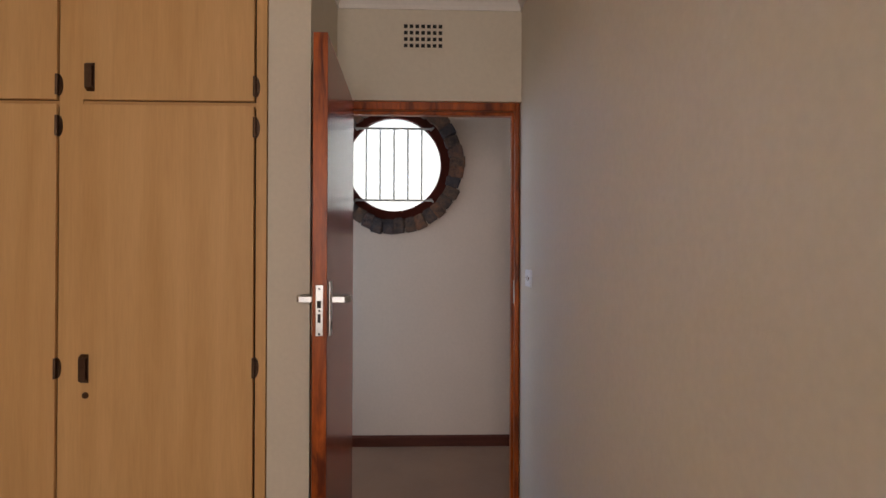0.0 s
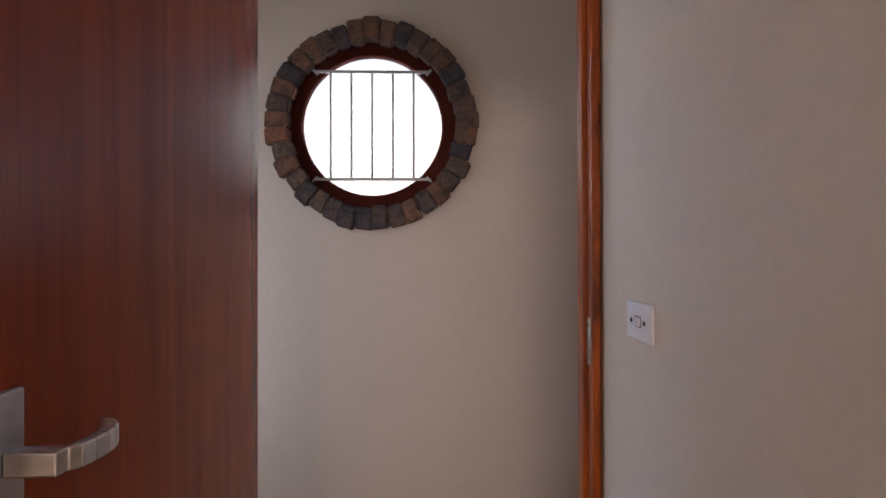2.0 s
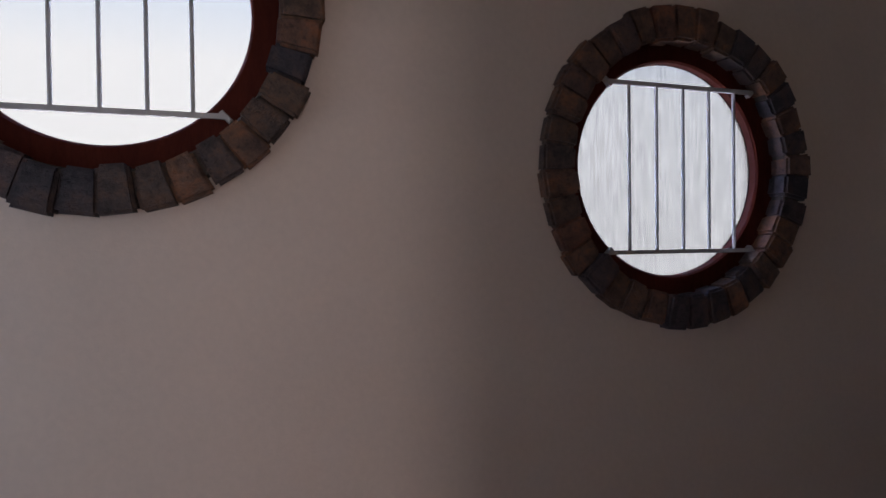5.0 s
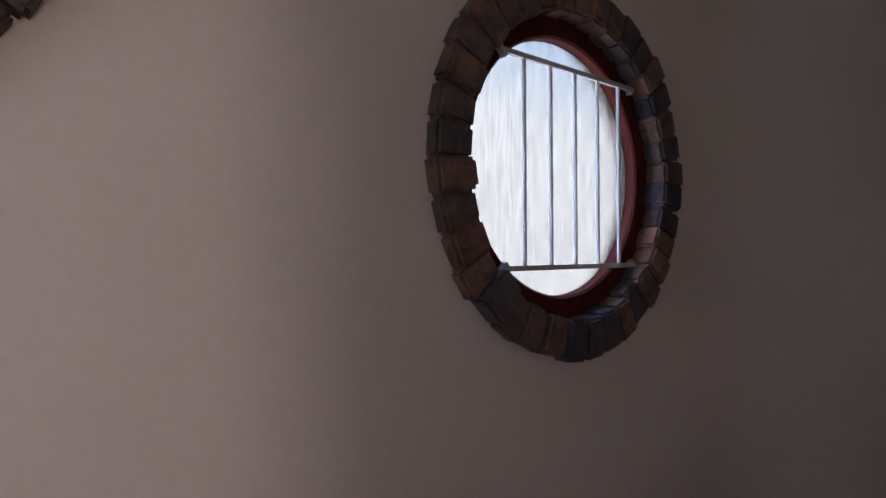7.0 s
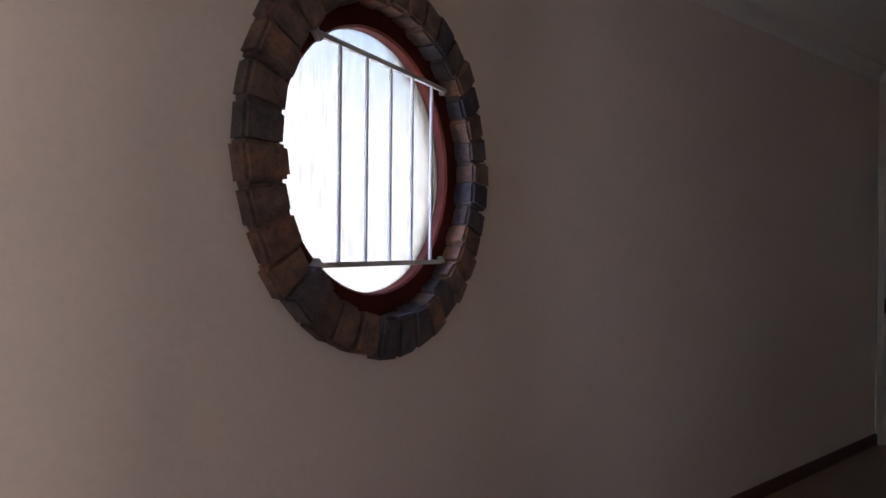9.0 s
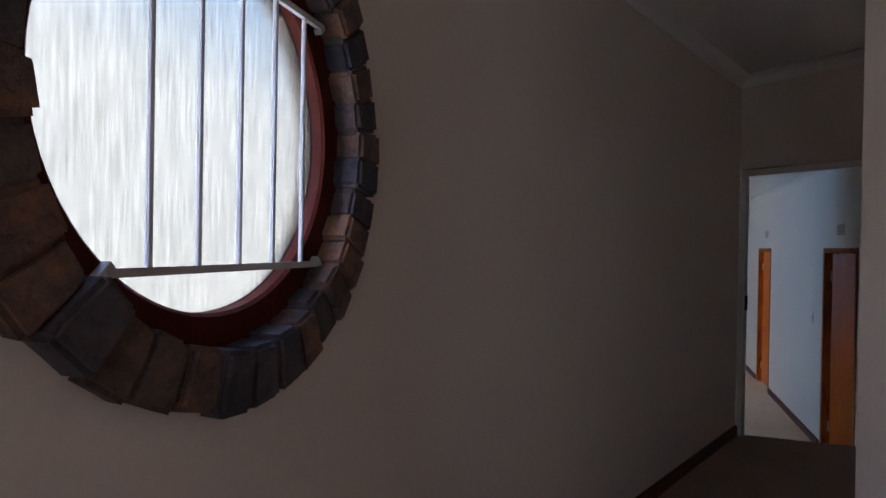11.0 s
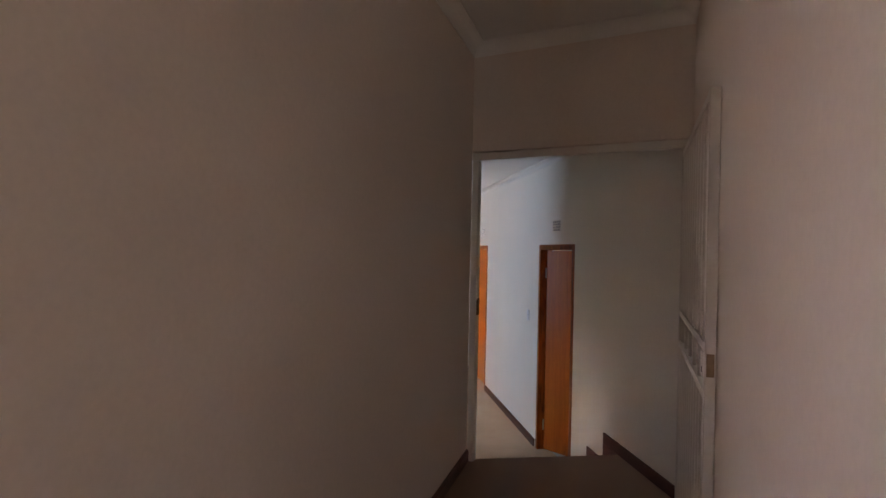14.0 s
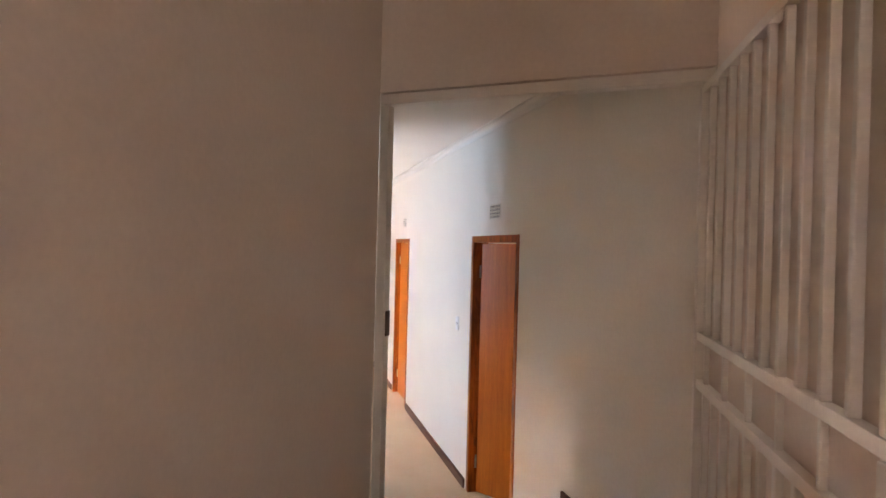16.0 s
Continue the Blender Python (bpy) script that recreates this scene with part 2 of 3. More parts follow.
def empty(name, x, y, z, rz=0.0):
    ob = new(name)
    ob.matrix_world = pose(x, y, z, 0, 0, rz)
    return ob


# ---- plan ----
YW = 3.97                    # face of the window wall
CT = 0.24                    # where its rounding begins
C = (2.32, YW)               # corner where the passage begins
OL, OR = (5.43, 2.595), (4.63, 1.53)    # gate opening, its two sides
E = (2.15, 2.838)             # outer corner opposite C
YD0, YD1 = 2.543, 2.65       # bedroom door wall
XR, XL = 0.446, -0.375       # sides of the bedroom's entrance
YC = 1.95                    # cupboard fronts
YR = 1.53                    # side wall of the stairs
LOW = -0.57
BED_TOP, HALL_TOP, PASS_TOP = 2.51, 2.72, 2.27
WIN = [(-0.196, 1.961), (1.340, 1.624)]
SASH = [-0.003, -0.006]      # how far frame and pane sit off the brick ring's centre
BARS = [-0.003, 0.022]       # and how far the burglar bars do
RING = [1.0, 0.98]           # sizes of the brick rings
RH = 0.40

# ---- large structure ----
tagged(prism("ground", [(-60, -60), (60, -60), (60, 60), (-60, 60)], -3.3, -3.2, GARDEN), "dry garden ground outside the house", kind="structure")
bm = bmesh.new()
add_prism(bm, [(-2.3, -2.5), (XR + 0.1, -2.5), (XR + 0.1, 2.6), (-2.3, 2.6)], -0.2, 0)
add_prism(bm, [(-2.3, 2.6), (2.1, 2.6), (4.5, 1.4), (5.45, 1.4), (5.45, 2.6), (2.4, 4.1), (-2.3, 4.1)], -0.2, 0.02)
tagged(mesh_ob("floor", bm, CARPET), "brown carpeted floor of bedroom and landing", kind="structure")
bm = bmesh.new()
add_box(bm, 5.45, 5.75, 1.4, 3.0, LOW - 0.1, -0.19)
add_box(bm, 5.75, 6.05, 1.4, 3.0, LOW - 0.1, -0.38)
tagged(mesh_ob("step", bm, CARPET_PALE, bevel=0.012), "two beige carpeted steps down to the lower passage", kind="structure")
tagged(prism("floor_lower", [(6.05, 1.4), (13.1, 1.4), (13.1, 5.2), (6.05, 5.2)], LOW - 0.2, LOW, CARPET_PALE), "beige carpeted floor of the lower passage", kind="structure")
tagged(prism("floor_side_room", [(6.0, -0.6), (8.6, -0.6), (8.6, 1.4), (6.0, 1.4)], LOW - 0.2, LOW - 0.009, MORTAR), "grout bed of a tiled floor", kind="structure")

# bright hazy sky beyond the round windows
def sky_glow():
    m, n, l, b = material("hazy_sky_glow")
    sep, tc = n.new("ShaderNodeSeparateXYZ"), n.new("ShaderNodeTexCoord")
    l.new(tc.outputs["Object"], sep.inputs[0])
    rng = n.new("ShaderNodeMapRange")
    rng.inputs["From Min"].default_value, rng.inputs["From Max"].default_value = -3.2, 7.0
    l.new(sep.outputs["Z"], rng.inputs["Value"])
    glow = ramp(n, l, rng.outputs[0], [(0.0, (0.56, 0.60, 0.72)), (0.57, (0.64, 0.75, 1.0)), (0.655, (0.38, 0.57, 0.98)), (0.82, (0.24, 0.42, 1.0))])
    l.new(glow, b.inputs["Emission Color"])
    b.inputs["Emission Strength"].default_value = SKY_GLOW
    b.inputs["Base Color"].default_value = (0, 0, 0, 1)
    return m


tagged(box("backdrop", -7.0, 8.0, 6.6, 6.62, -3.2, 7.0, sky_glow()), "hazy bright sky outside the round windows", kind="structure")

# window wall with two round holes
bm = bmesh.new()
HS = 0.5
cells = [(-2.3, WIN[0][0] - HS), (WIN[0][0] + HS, WIN[1][0] - HS), (WIN[1][0] + HS, C[0] - CT)]
for a, b in cells:
    add_box(bm, a, b, YW, YW + 0.14, 0, HALL_TOP)
for cx, cz in WIN:
    add_box(bm, cx - HS, cx + HS, YW, YW + 0.14, 0, cz - HS)
    add_box(bm, cx - HS, cx + HS, YW, YW + 0.14, cz + HS, HALL_TOP)
    k = 64
    rows = []
    for y in (YW, YW + 0.14):
        inner, outer = [], []
        for i in range(k):
            a = 2 * math.pi * (i + 0.5) / k
            u, w = math.cos(a), math.sin(a)
            q = HS / max(abs(u), abs(w))
            inner.append(bm.verts.new((cx + RH * u, y, cz + RH * w)))
            outer.append(bm.verts.new((cx + q * u, y, cz + q * w)))
        rows.append((inner, outer))
    for i in range(k):
        j = (i + 1) % k
        for inner, outer in rows:
            bm.faces.new((inner[i], inner[j], outer[j], outer[i]))
        bm.faces.new((rows[0][0][i], rows[1][0][i], rows[1][0][j], rows[0][0][j]))
    for y in (YW, YW + 0.14):    # the four corners of the square
        inner, outer = rows[0 if y == YW else 1]
        for q in range(4):
            i = k // 8 + q * k // 4 - 1
            a = math.pi / 4 + q * math.pi / 2
            v = bm.verts.new((cx + HS * math.copysign(1, math.cos(a)), y, cz + HS * math.copysign(1, math.sin(a))))
            bm.faces.new((outer[i], outer[(i + 1) % k], v))
tagged(mesh_ob("wall_windows", bm, WALL_HALL), kind="structure")

# hall and passage walls
d = (Vector(OL) - Vector(C)).normalized()
C1 = tuple(Vector(C) + CT * d)
wall("wall_passage_outer", C1, OL, 0, HALL_TOP, 0.14, WALL_HALL)
bm = bmesh.new()
a0, arc = Vector((C[0] - CT, YW)), []
for i in range(33):
    f = i / 32
    arc.append((1 - f) ** 2 * a0 + 2 * f * (1 - f) * Vector(C) + f * f * Vector(C1))
rows = [[bm.verts.new((p.x + o * 0.3, p.y + o, z)) for o, z in ((0, 0), (0, HALL_TOP), (0.14, HALL_TOP), (0.14, 0))] for p in arc]
for a, b in zip(rows, rows[1:]):
    for q in range(4):
        bm.faces.new((a[q], a[(q + 1) % 4], b[(q + 1) % 4], b[q]))
tagged(mesh_ob("wall_corner", bm, WALL_HALL), "rounded plaster corner of the hall", kind="structure")
bm = bmesh.new()
m = along(OL, OR)
add_box(bm, 0, math.dist(OL, OR), 0, 0.12, 2.03, HALL_TOP, m)
tagged(mesh_ob("wall_above_gate", bm, WALL_HALL), kind="structure")
wall("wall_passage_inner", OR, E, 0, HALL_TOP, 0.12, WALL_HALL)
wall("wall_hall_inner", E, (XR, YD1), 0, HALL_TOP, 0.10, WALL_HALL)
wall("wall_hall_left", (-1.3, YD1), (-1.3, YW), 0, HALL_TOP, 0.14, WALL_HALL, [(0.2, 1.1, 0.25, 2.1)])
wall("wall_bedroom_door", (-2.3, YD0), (XR + 0.12, YD0), 0, HALL_TOP, YD1 - YD0, WALL_CREAM, [(1.9, 2.746, 0, 2.03)])
wall("wall_bedroom_right", (XR, YD0), (XR, -2.5), 0, BED_TOP, 0.12, WALL_CREAM)
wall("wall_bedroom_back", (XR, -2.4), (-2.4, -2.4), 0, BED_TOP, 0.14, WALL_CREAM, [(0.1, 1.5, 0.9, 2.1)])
wall("wall_bedroom_left", (-2.2, -2.5), (-2.2, YD0), 0, BED_TOP, 0.14, WALL_CREAM)
tagged(box("wall_nib", -0.518, XL, YC, YD0, 0, BED_TOP, WALL_CREAM), "short cream wall beside the fitted cupboard", kind="structure")

# stairs and lower passage
wall("wall_stairs", (12.6, YR), (OR[0] - 0.02, YR), LOW, HALL_TOP, 0.14, WALL_PALE,
     [(12.6 - 10.55, 12.6 - 9.70, LOW, 1.46), (12.6 - 7.32, 12.6 - 6.36, LOW, 1.46)])
wall("wall_lower_left", (OL[0] + 0.02, OL[1] + 0.12), (7.35, 2.72), LOW - 0.1, HALL_TOP, 0.14, WALL_PALE)
wall("wall_lower_room_west", (7.35, 2.86), (7.35, 4.95), LOW - 0.1, PASS_TOP, 0.14, WALL_PALE)
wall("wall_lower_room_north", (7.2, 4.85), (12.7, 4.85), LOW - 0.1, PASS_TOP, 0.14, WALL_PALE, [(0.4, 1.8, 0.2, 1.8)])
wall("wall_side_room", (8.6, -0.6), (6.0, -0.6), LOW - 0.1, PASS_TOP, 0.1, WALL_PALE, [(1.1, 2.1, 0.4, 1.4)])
tagged(box("wall_side_room_east", 8.6, 8.7, -0.7, 1.4, LOW - 0.1, PASS_TOP, WALL_PALE), kind="structure")
tagged(box("wall_side_room_west", 5.9, 6.0, -0.7, 1.4, LOW - 0.1, PASS_TOP, WALL_PALE), kind="structure")
tagged(box("wall_side_room_ceiling", 5.9, 8.7, -0.7, 1.4, PASS_TOP, PASS_TOP + 0.1, WHITE), kind="structure")

# ceilings
tagged(box("ceiling", -2.4, XR + 0.1, -2.6, YD0 + 0.002, BED_TOP, BED_TOP + 0.1, WHITE), "white painted bedroom ceiling", kind="structure")
tagged(prism("ceiling_hall", [(-2.4, 2.5), (2.0, 2.55), (4.4, 1.3), (5.6, 1.3), (5.75, 2.7), (2.4, 4.2), (-2.4, 4.2)], HALL_TOP, HALL_TOP + 0.1, WHITE),
       "white painted hall ceiling", kind="structure")
tagged(prism("ceiling_lower", [(4.86, 1.66), (4.9, 1.52), (12.9, 1.52), (12.9, 5.1), (7.1, 5.1), (7.1, 2.8), (5.5, 2.6)], PASS_TOP, PASS_TOP + 0.1, WHITE),
       "white painted ceiling of the lower passage", kind="structure")
cornice((-1.3, YW), C, HALL_TOP)
cornice(C, OL, HALL_TOP)
cornice(OL, OR, HALL_TOP)
cornice(OR, E, HALL_TOP)
cornice(E, (XR, YD1), HALL_TOP)
cornice((XL, YD0), (XR, YD0), BED_TOP)
cornice((XR, YD0), (XR, -2.4), BED_TOP)
cornice((XL, YC), (XL, YD0), BED_TOP)
cornice((12.5, YR), (4.9, YR), PASS_TOP, 0.05)
skirting((-1.3, YW), C)
skirting(C, OL)
skirting(OR, E)
skirting(E, (XR + 0.03, YD1))
skirting((XR, YD0), (XR, -2.4), 0.0)
bm = bmesh.new()
add_box(bm, 4.68, 5.69, YR + 0.001, YR + 0.016, 0.02, 0.095)
add_box(bm, 5.452, 5.69, YR + 0.002, YR + 0.0165, -0.19, 0.019)
add_box(bm, 5.752, 5.99, YR + 0.001, YR + 0.016, -0.378, -0.105)
add_box(bm, 6.052, 6.29, YR + 0.001, YR + 0.016, LOW, -0.308)
tagged(mesh_ob("baseboard", bm, SKIRT, bevel=0.003), "dark reddish-brown stepped skirting beside the stairs", kind="structure")
skirting((6.36, YR), (6.30, YR), LOW)
skirting((9.66, YR), (7.36, YR), LOW)
skirting((12.4, YR), (10.60, YR), LOW)


# ---- round windows ----
def ring(name, cx, cz, r0, r1, y0, y1, mat, parent, seg=72, chamfer=0.006):
    prof = [(r0, y1), (r0, y0 + chamfer), (r0 + chamfer, y0), (r1 - chamfer, y0), (r1, y0 + chamfer), (r1, y1)]
    bm = bmesh.new()
    rows = [[bm.verts.new((cx + r * math.cos(2 * math.pi * i / seg), y, cz + r * math.sin(2 * math.pi * i / seg))) for r, y in prof] for i in range(seg)]
    for i in range(seg):
        a, b = rows[i], rows[(i + 1) % seg]
        for q in range(len(prof)):
            w = (q + 1) % len(prof)
            bm.faces.new((a[q], a[w], b[w], b[q]))
    return mesh_ob(name, bm, mat, parent, smooth=False)


def brick_mesh(seed, count):
    """A weathered brick of the ring, its bed towards the centre."""
    rnd = random.Random(seed)
    half = math.pi / count
    r0, r1 = 0.381 + rnd.uniform(-0.003, 0.004), 0.480 + rnd.uniform(-0.006, 0.009)
    bm = bmesh.new()
    rs = [r0, r0 + 0.03, r1 - 0.03, r1]
    ys = [-0.036 + rnd.uniform(-0.010, 0.006), 0.03, 0.098]
    grid = {}
    for i, r in enumerate(rs):
        for j, y in enumerate(ys):
            for s in (-1, 1):
                a = s * half * (1.02 - rnd.uniform(0, 0.08))
                rr = r + rnd.uniform(-0.004, 0.004)
                grid[i, j, s] = bm.verts.new((rr * math.sin(a), y + rnd.uniform(-0.003, 0.003), rr * math.cos(a)))
    for i in range(3):
        bm.faces.new([grid[k] for k in ((i, 0, -1), (i, 0, 1), (i + 1, 0, 1), (i + 1, 0, -1))])
        bm.faces.new([grid[k] for k in ((i, 2, -1), (i + 1, 2, -1), (i + 1, 2, 1), (i, 2, 1))])
        for j in range(2):
            for s in (-1, 1):
                bm.faces.new([grid[k] for k in ((i, j, s), (i + 1, j, s), (i + 1, j + 1, s), (i, j + 1, s))])
    for j in range(2):
        for i in (0, 3):
            bm.faces.new([grid[k] for k in ((i, j, -1), (i, j + 1, -1), (i, j + 1, 1), (i, j, 1))])
    bmesh.ops.recalc_face_normals(bm, faces=bm.faces)
    edge = [e for e in bm.edges if e.is_manifold and e.calc_face_angle(0) > 0.7]
    bmesh.ops.bevel(bm, geom=edge, offset=0.008, segments=2, affect="EDGES")
    me = bpy.data.meshes.new("brick")
    bm.to_mesh(me)
    bm.free()
    me.materials.append(BRICK)
    return me


BRICKS = 37
SHAPES = [brick_mesh(s, BRICKS) for s in range(9)]


def round_window(name, cx, cz, off, glass):
    root = tagged(empty(name, cx, YW, cz), "round window with brown timber frame and clinker brick surround", "window", kind="structure")
    ring("frame", off, 0, 0.323, 0.396, 0.020, 0.056, RED_FRAME, root)
    ring("mortar", 0, 0, 0.386, 0.452, -0.026, 0.10, MORTAR, root)
    bm = bmesh.new()
    bmesh.ops.create_cone(bm, cap_ends=True, segments=64, radius1=0.326, radius2=0.326, depth=0.005, matrix=pose(off, 0.050, 0, 90, 0, 0))
    pane = tagged(mesh_ob("pane", bm, glass, root), "obscured glass pane with vertical streaks")
    pane.visible_shadow = False
    return root


def burglar_bars(cx, cz):
    root = tagged(empty("burglar_bars", cx, YW + 0.008, cz), "grey painted steel burglar bars across the round window", "burglar bars", "burglar bars")
    for z in (-0.246, 0.25):
        bm = bmesh.new()
        add_box(bm, -0.262, 0.262, -0.005, 0.005, z - 0.006, z + 0.006)
        mesh_ob("rail", bm, GUARD, root)
        for s in (-1, 1):
            bm = bmesh.new()
            add_box(bm, -0.017, 0.017, -0.004, 0.013, -0.006, 0.006, pose(s * 0.262, 0.0, z, 0, s * 45 * (1 if z < 0 else -1), 0))
            bmesh.ops.create_cone(bm, cap_ends=True, segments=10, radius1=0.0045, radius2=0.004, depth=0.004,
                                  matrix=pose(s * 0.270, -0.006, z - 0.008 * (1 if z < 0 else -1), 90, 0, 0))
            mesh_ob("bracket", bm, GUARD, root, 0.002)
    for i in range(5):
        bm = bmesh.new()
        x = 0.0955 * (i - 2)
        tube(bm, (x, 0, -0.246), (x, 0, 0.25), 0.005)
        mesh_ob("bar", bm, GUARD, root)
    return root


win_roots = [round_window("window_%d" % (i + 1), *c, o, g) for i, (c, o, g) in enumerate(zip(WIN, SASH, (GLASS, GLASS_DIM)))]
for off, c in zip(BARS, WIN):
    burglar_bars(c[0] + off, c[1] - 0.003)


# ---- plain windows out of view that the rooms are lit by; some are assumed ----
def plain_window(name, m, w, h, label):
    root = new(name)
    root.matrix_world = m
    tagged(root, label, "window", kind="structure")
    bm = bmesh.new()
    for x0, x1, z0, z1 in ((0, 0.05, 0, h), (w - 0.05, w, 0, h), (0.05, w - 0.05, 0, 0.05), (0.05, w - 0.05, h - 0.05, h), (w / 2 - 0.02, w / 2 + 0.02, 0.05, h - 0.05)):
        add_box(bm, x0, x1, 0.03, 0.08, z0, z1)
    mesh_ob("frame", bm, MERANTI, root)
    pane = box("pane", 0.05, w - 0.05, 0.053, 0.057, 0.05, h - 0.05, GLASS, root)
    pane.visible_shadow = False


# unseen hall window, added as an opening for the light from the left
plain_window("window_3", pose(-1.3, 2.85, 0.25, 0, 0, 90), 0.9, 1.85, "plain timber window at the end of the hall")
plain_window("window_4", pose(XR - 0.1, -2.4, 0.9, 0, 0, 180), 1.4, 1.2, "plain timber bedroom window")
# made-up window for the lamp added in the tiled room
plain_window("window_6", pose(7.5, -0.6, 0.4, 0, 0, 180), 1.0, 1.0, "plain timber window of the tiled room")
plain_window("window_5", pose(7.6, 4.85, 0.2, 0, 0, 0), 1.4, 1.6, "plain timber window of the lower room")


# ---- bedroom door ----
def door_frame(name, x0, x1, y0, y1, z0, z1, mat, label):
    """Lining with a rebate: two jambs and a head round the opening x0 to x1."""
    root = tagged(empty(name, (x0 + x1) / 2, y0, z0), label, "door frame", kind="structure")
    h, w = z1 - z0, (x1 - x0) / 2
    d = y1 - y0
    for nm, a, b, c, e in (("jamb", -w, -w + 0.021, 0, h), ("jamb", w - 0.021, w, 0, h), ("head", -w + 0.021, w - 0.021, h - 0.04, h)):
        box(nm, a, b, 0, d * 0.45, c, e, mat, root, 0.005)
    for nm, a, b, c, e in (("stop", -w, -w + 0.031, 0, h), ("stop", w - 0.031, w, 0, h), ("stop", -w + 0.031, w - 0.031, h - 0.052, h)):
        box(nm, a, b, d * 0.45 + 0.002, d, c, e, mat, root, 0.005)
    return root


door_frame("door_frame_bedroom", -0.398, XR - 0.003, YD0 + 0.022, YD1 + 0.004, 0, 2.034, MERANTI, "varnished reddish timber door frame with worn edges")


def lever(parent, m, side):
    """Plate and lever handle on a leaf's face; side 1 or -1 turns it out."""
    bm = bmesh.new()
    add_box(bm, 0, side * 0.008, -0.019, 0.019, -0.112, 0.057, m)
    tagged(mesh_ob("plate", bm, STEEL, parent, 0.003), "brushed steel handle plate")
    bm = bmesh.new()
    add_box(bm, side * 0.008, side * 0.050, -0.010, 0.010, -0.010, 0.010, m)
    pts = [(0.036, 0.0), (0.046, 0.004), (0.052, 0.012), (0.055, 0.028), (0.056, 0.045), (0.055, 0.060), (0.051, 0.073), (0.044, 0.083), (0.036, 0.090)]
    for (a, b), (c, d) in zip(pts, pts[1:]):
        vs = add_box(bm, 0, 1, 0, 1, 0, 1)
        for v, (o, q, z) in zip(vs, [(a - .006, b, -.010), (a + .006, b, -.010), (c + .006, d, -.010), (c - .006, d, -.010),
                                     (a - .006, b, .010), (a + .006, b, .010), (c + .006, d, .010), (c - .006, d, .010)]):
            v.co = m @ Vector((side * o, q, z))
    tagged(mesh_ob("handle", bm, STEEL, parent, 0.002), "brushed steel lever handle")
    bm = bmesh.new()
    add_box(bm, side * 0.0082, side * 0.0092, -0.004, 0.004, -0.092, -0.068, m)
    mesh_ob("keyhole", bm, DARK, parent)


def bedroom_door():
    root = tagged(empty("door", -0.322, YD0 - 0.006, 0, 1.6), "open dark mahogany flush door with steel lever handle", "door")
    y0 = -0.826
    box("leaf", -0.0215, 0.0215, y0 + 0.004, 0.0, 0.008, 2.016, MAHOGANY, root, 0.002)
    box("lipping", -0.0215, 0.0215, y0, y0 + 0.0035, 0.008, 2.016, MERANTI, root, 0.001)
    hz = 1.208
    bm = bmesh.new()
    add_box(bm, -0.011, 0.011, y0 - 0.002, y0 + 0.002, hz - 0.106, hz + 0.047)
    tagged(mesh_ob("lock_plate", bm, STEEL, root, 0.001), "steel lock forend")
    bm = bmesh.new()
    add_box(bm, -0.007, 0.005, y0 - 0.003, y0, hz - 0.022, hz + 0.0)
    add_box(bm, -0.005, 0.004, y0 - 0.003, y0, hz - 0.066, hz - 0.040)
    for z in (0.036, -0.03, -0.1):
        add_box(bm, -0.003, 0.003, y0 - 0.0025, y0, hz + z - 0.003, hz + z + 0.003)
    mesh_ob("latch", bm, DARK, root)
    lever(root, pose(0.0215, y0 + 0.053, hz), 1)
    lever(root, pose(-0.0215, y0 + 0.053, hz), -1)
    for z in (0.25, 1.0, 1.78):
        bm = bmesh.new()
        tube(bm, (-0.024, 0.006, z - 0.05), (-0.024, 0.006, z + 0.05), 0.006)
        mesh_ob("hinge", bm, STEEL, root)


bedroom_door()
keep = tagged(empty("strike_plate", XR - 0.003 - 0.021, YD0 + 0.044, 1.168), "steel strike plate let into the door jamb", "strike plate")
bm = bmesh.new()
for x0, x1, z0, z1 in ((-.009, .009, .048, .060), (-.009, -.005, -.045, .048), (.005, .009, -.045, .048), (-.005, .005, .000, .010), (-.005, .005, -.045, -.036)):
    add_box(bm, -0.0025, 0.0005, x0, x1, z0, z1)
mesh_ob("plate", bm, STEEL, keep)
bm = bmesh.new()
for z0, z1 in ((.0105, .0475), (-.0355, -.0005)):
    add_box(bm, -0.001, 0.0, -.0048, .0048, z0, z1)
mesh_ob("recess", bm, DARK, keep)
bm = bmesh.new()
add_box(bm, -0.006, -0.0026, -0.024, -0.0095, 0.016, 0.040)
mesh_ob("lip", bm, STEEL, keep, 0.002)


# ---- switches, vents ----
def light_switch(m, w, h):
    """Plate facing its own -y."""
    root = new("light_switch")
    root.matrix_world = m
    tagged(root, "white plastic light switch plate on the wall", "light switch", "light switches")
    box("plate", -w / 2, w / 2, -0.009, -0.0, -h / 2, h / 2, PLASTIC, root, 0.003)
    bm = bmesh.new()
    for x0, x1, z0, z1 in ((-.0155, -.014, -.0098, .0098), (.014, .0155, -.0098, .0098), (-.014, .014, .0084, .0098), (-.014, .014, -.0098, -.0084)):
        add_box(bm, x0, x1, -0.0096, -0.0085, z0, z1)
    mesh_ob("surround", bm, DARK, root)
    bm = bmesh.new()
    vs = add_box(bm, -.0135, .0135, -0.0125, -0.008, -.008, .008)
    for v in vs:
        if v.co.x > 0 and v.co.y < -0.01:
            v.co.y -= 0.0025
    mesh_ob("rocker", bm, PLASTIC, root, 0.001)
    for x in (-w * 0.27, w * 0.27):
        bm = bmesh.new()
        bmesh.ops.create_cone(bm, cap_ends=True, segments=12, radius1=0.0045, radius2=0.004, depth=0.003, matrix=pose(x, -0.0095, 0, 90, 0, 0))
        mesh_ob("screw", bm, BRONZE, root)
    return root


light_switch(pose(XR, 2.325, 1.250, 0, 0, -90), 0.118, 0.070)
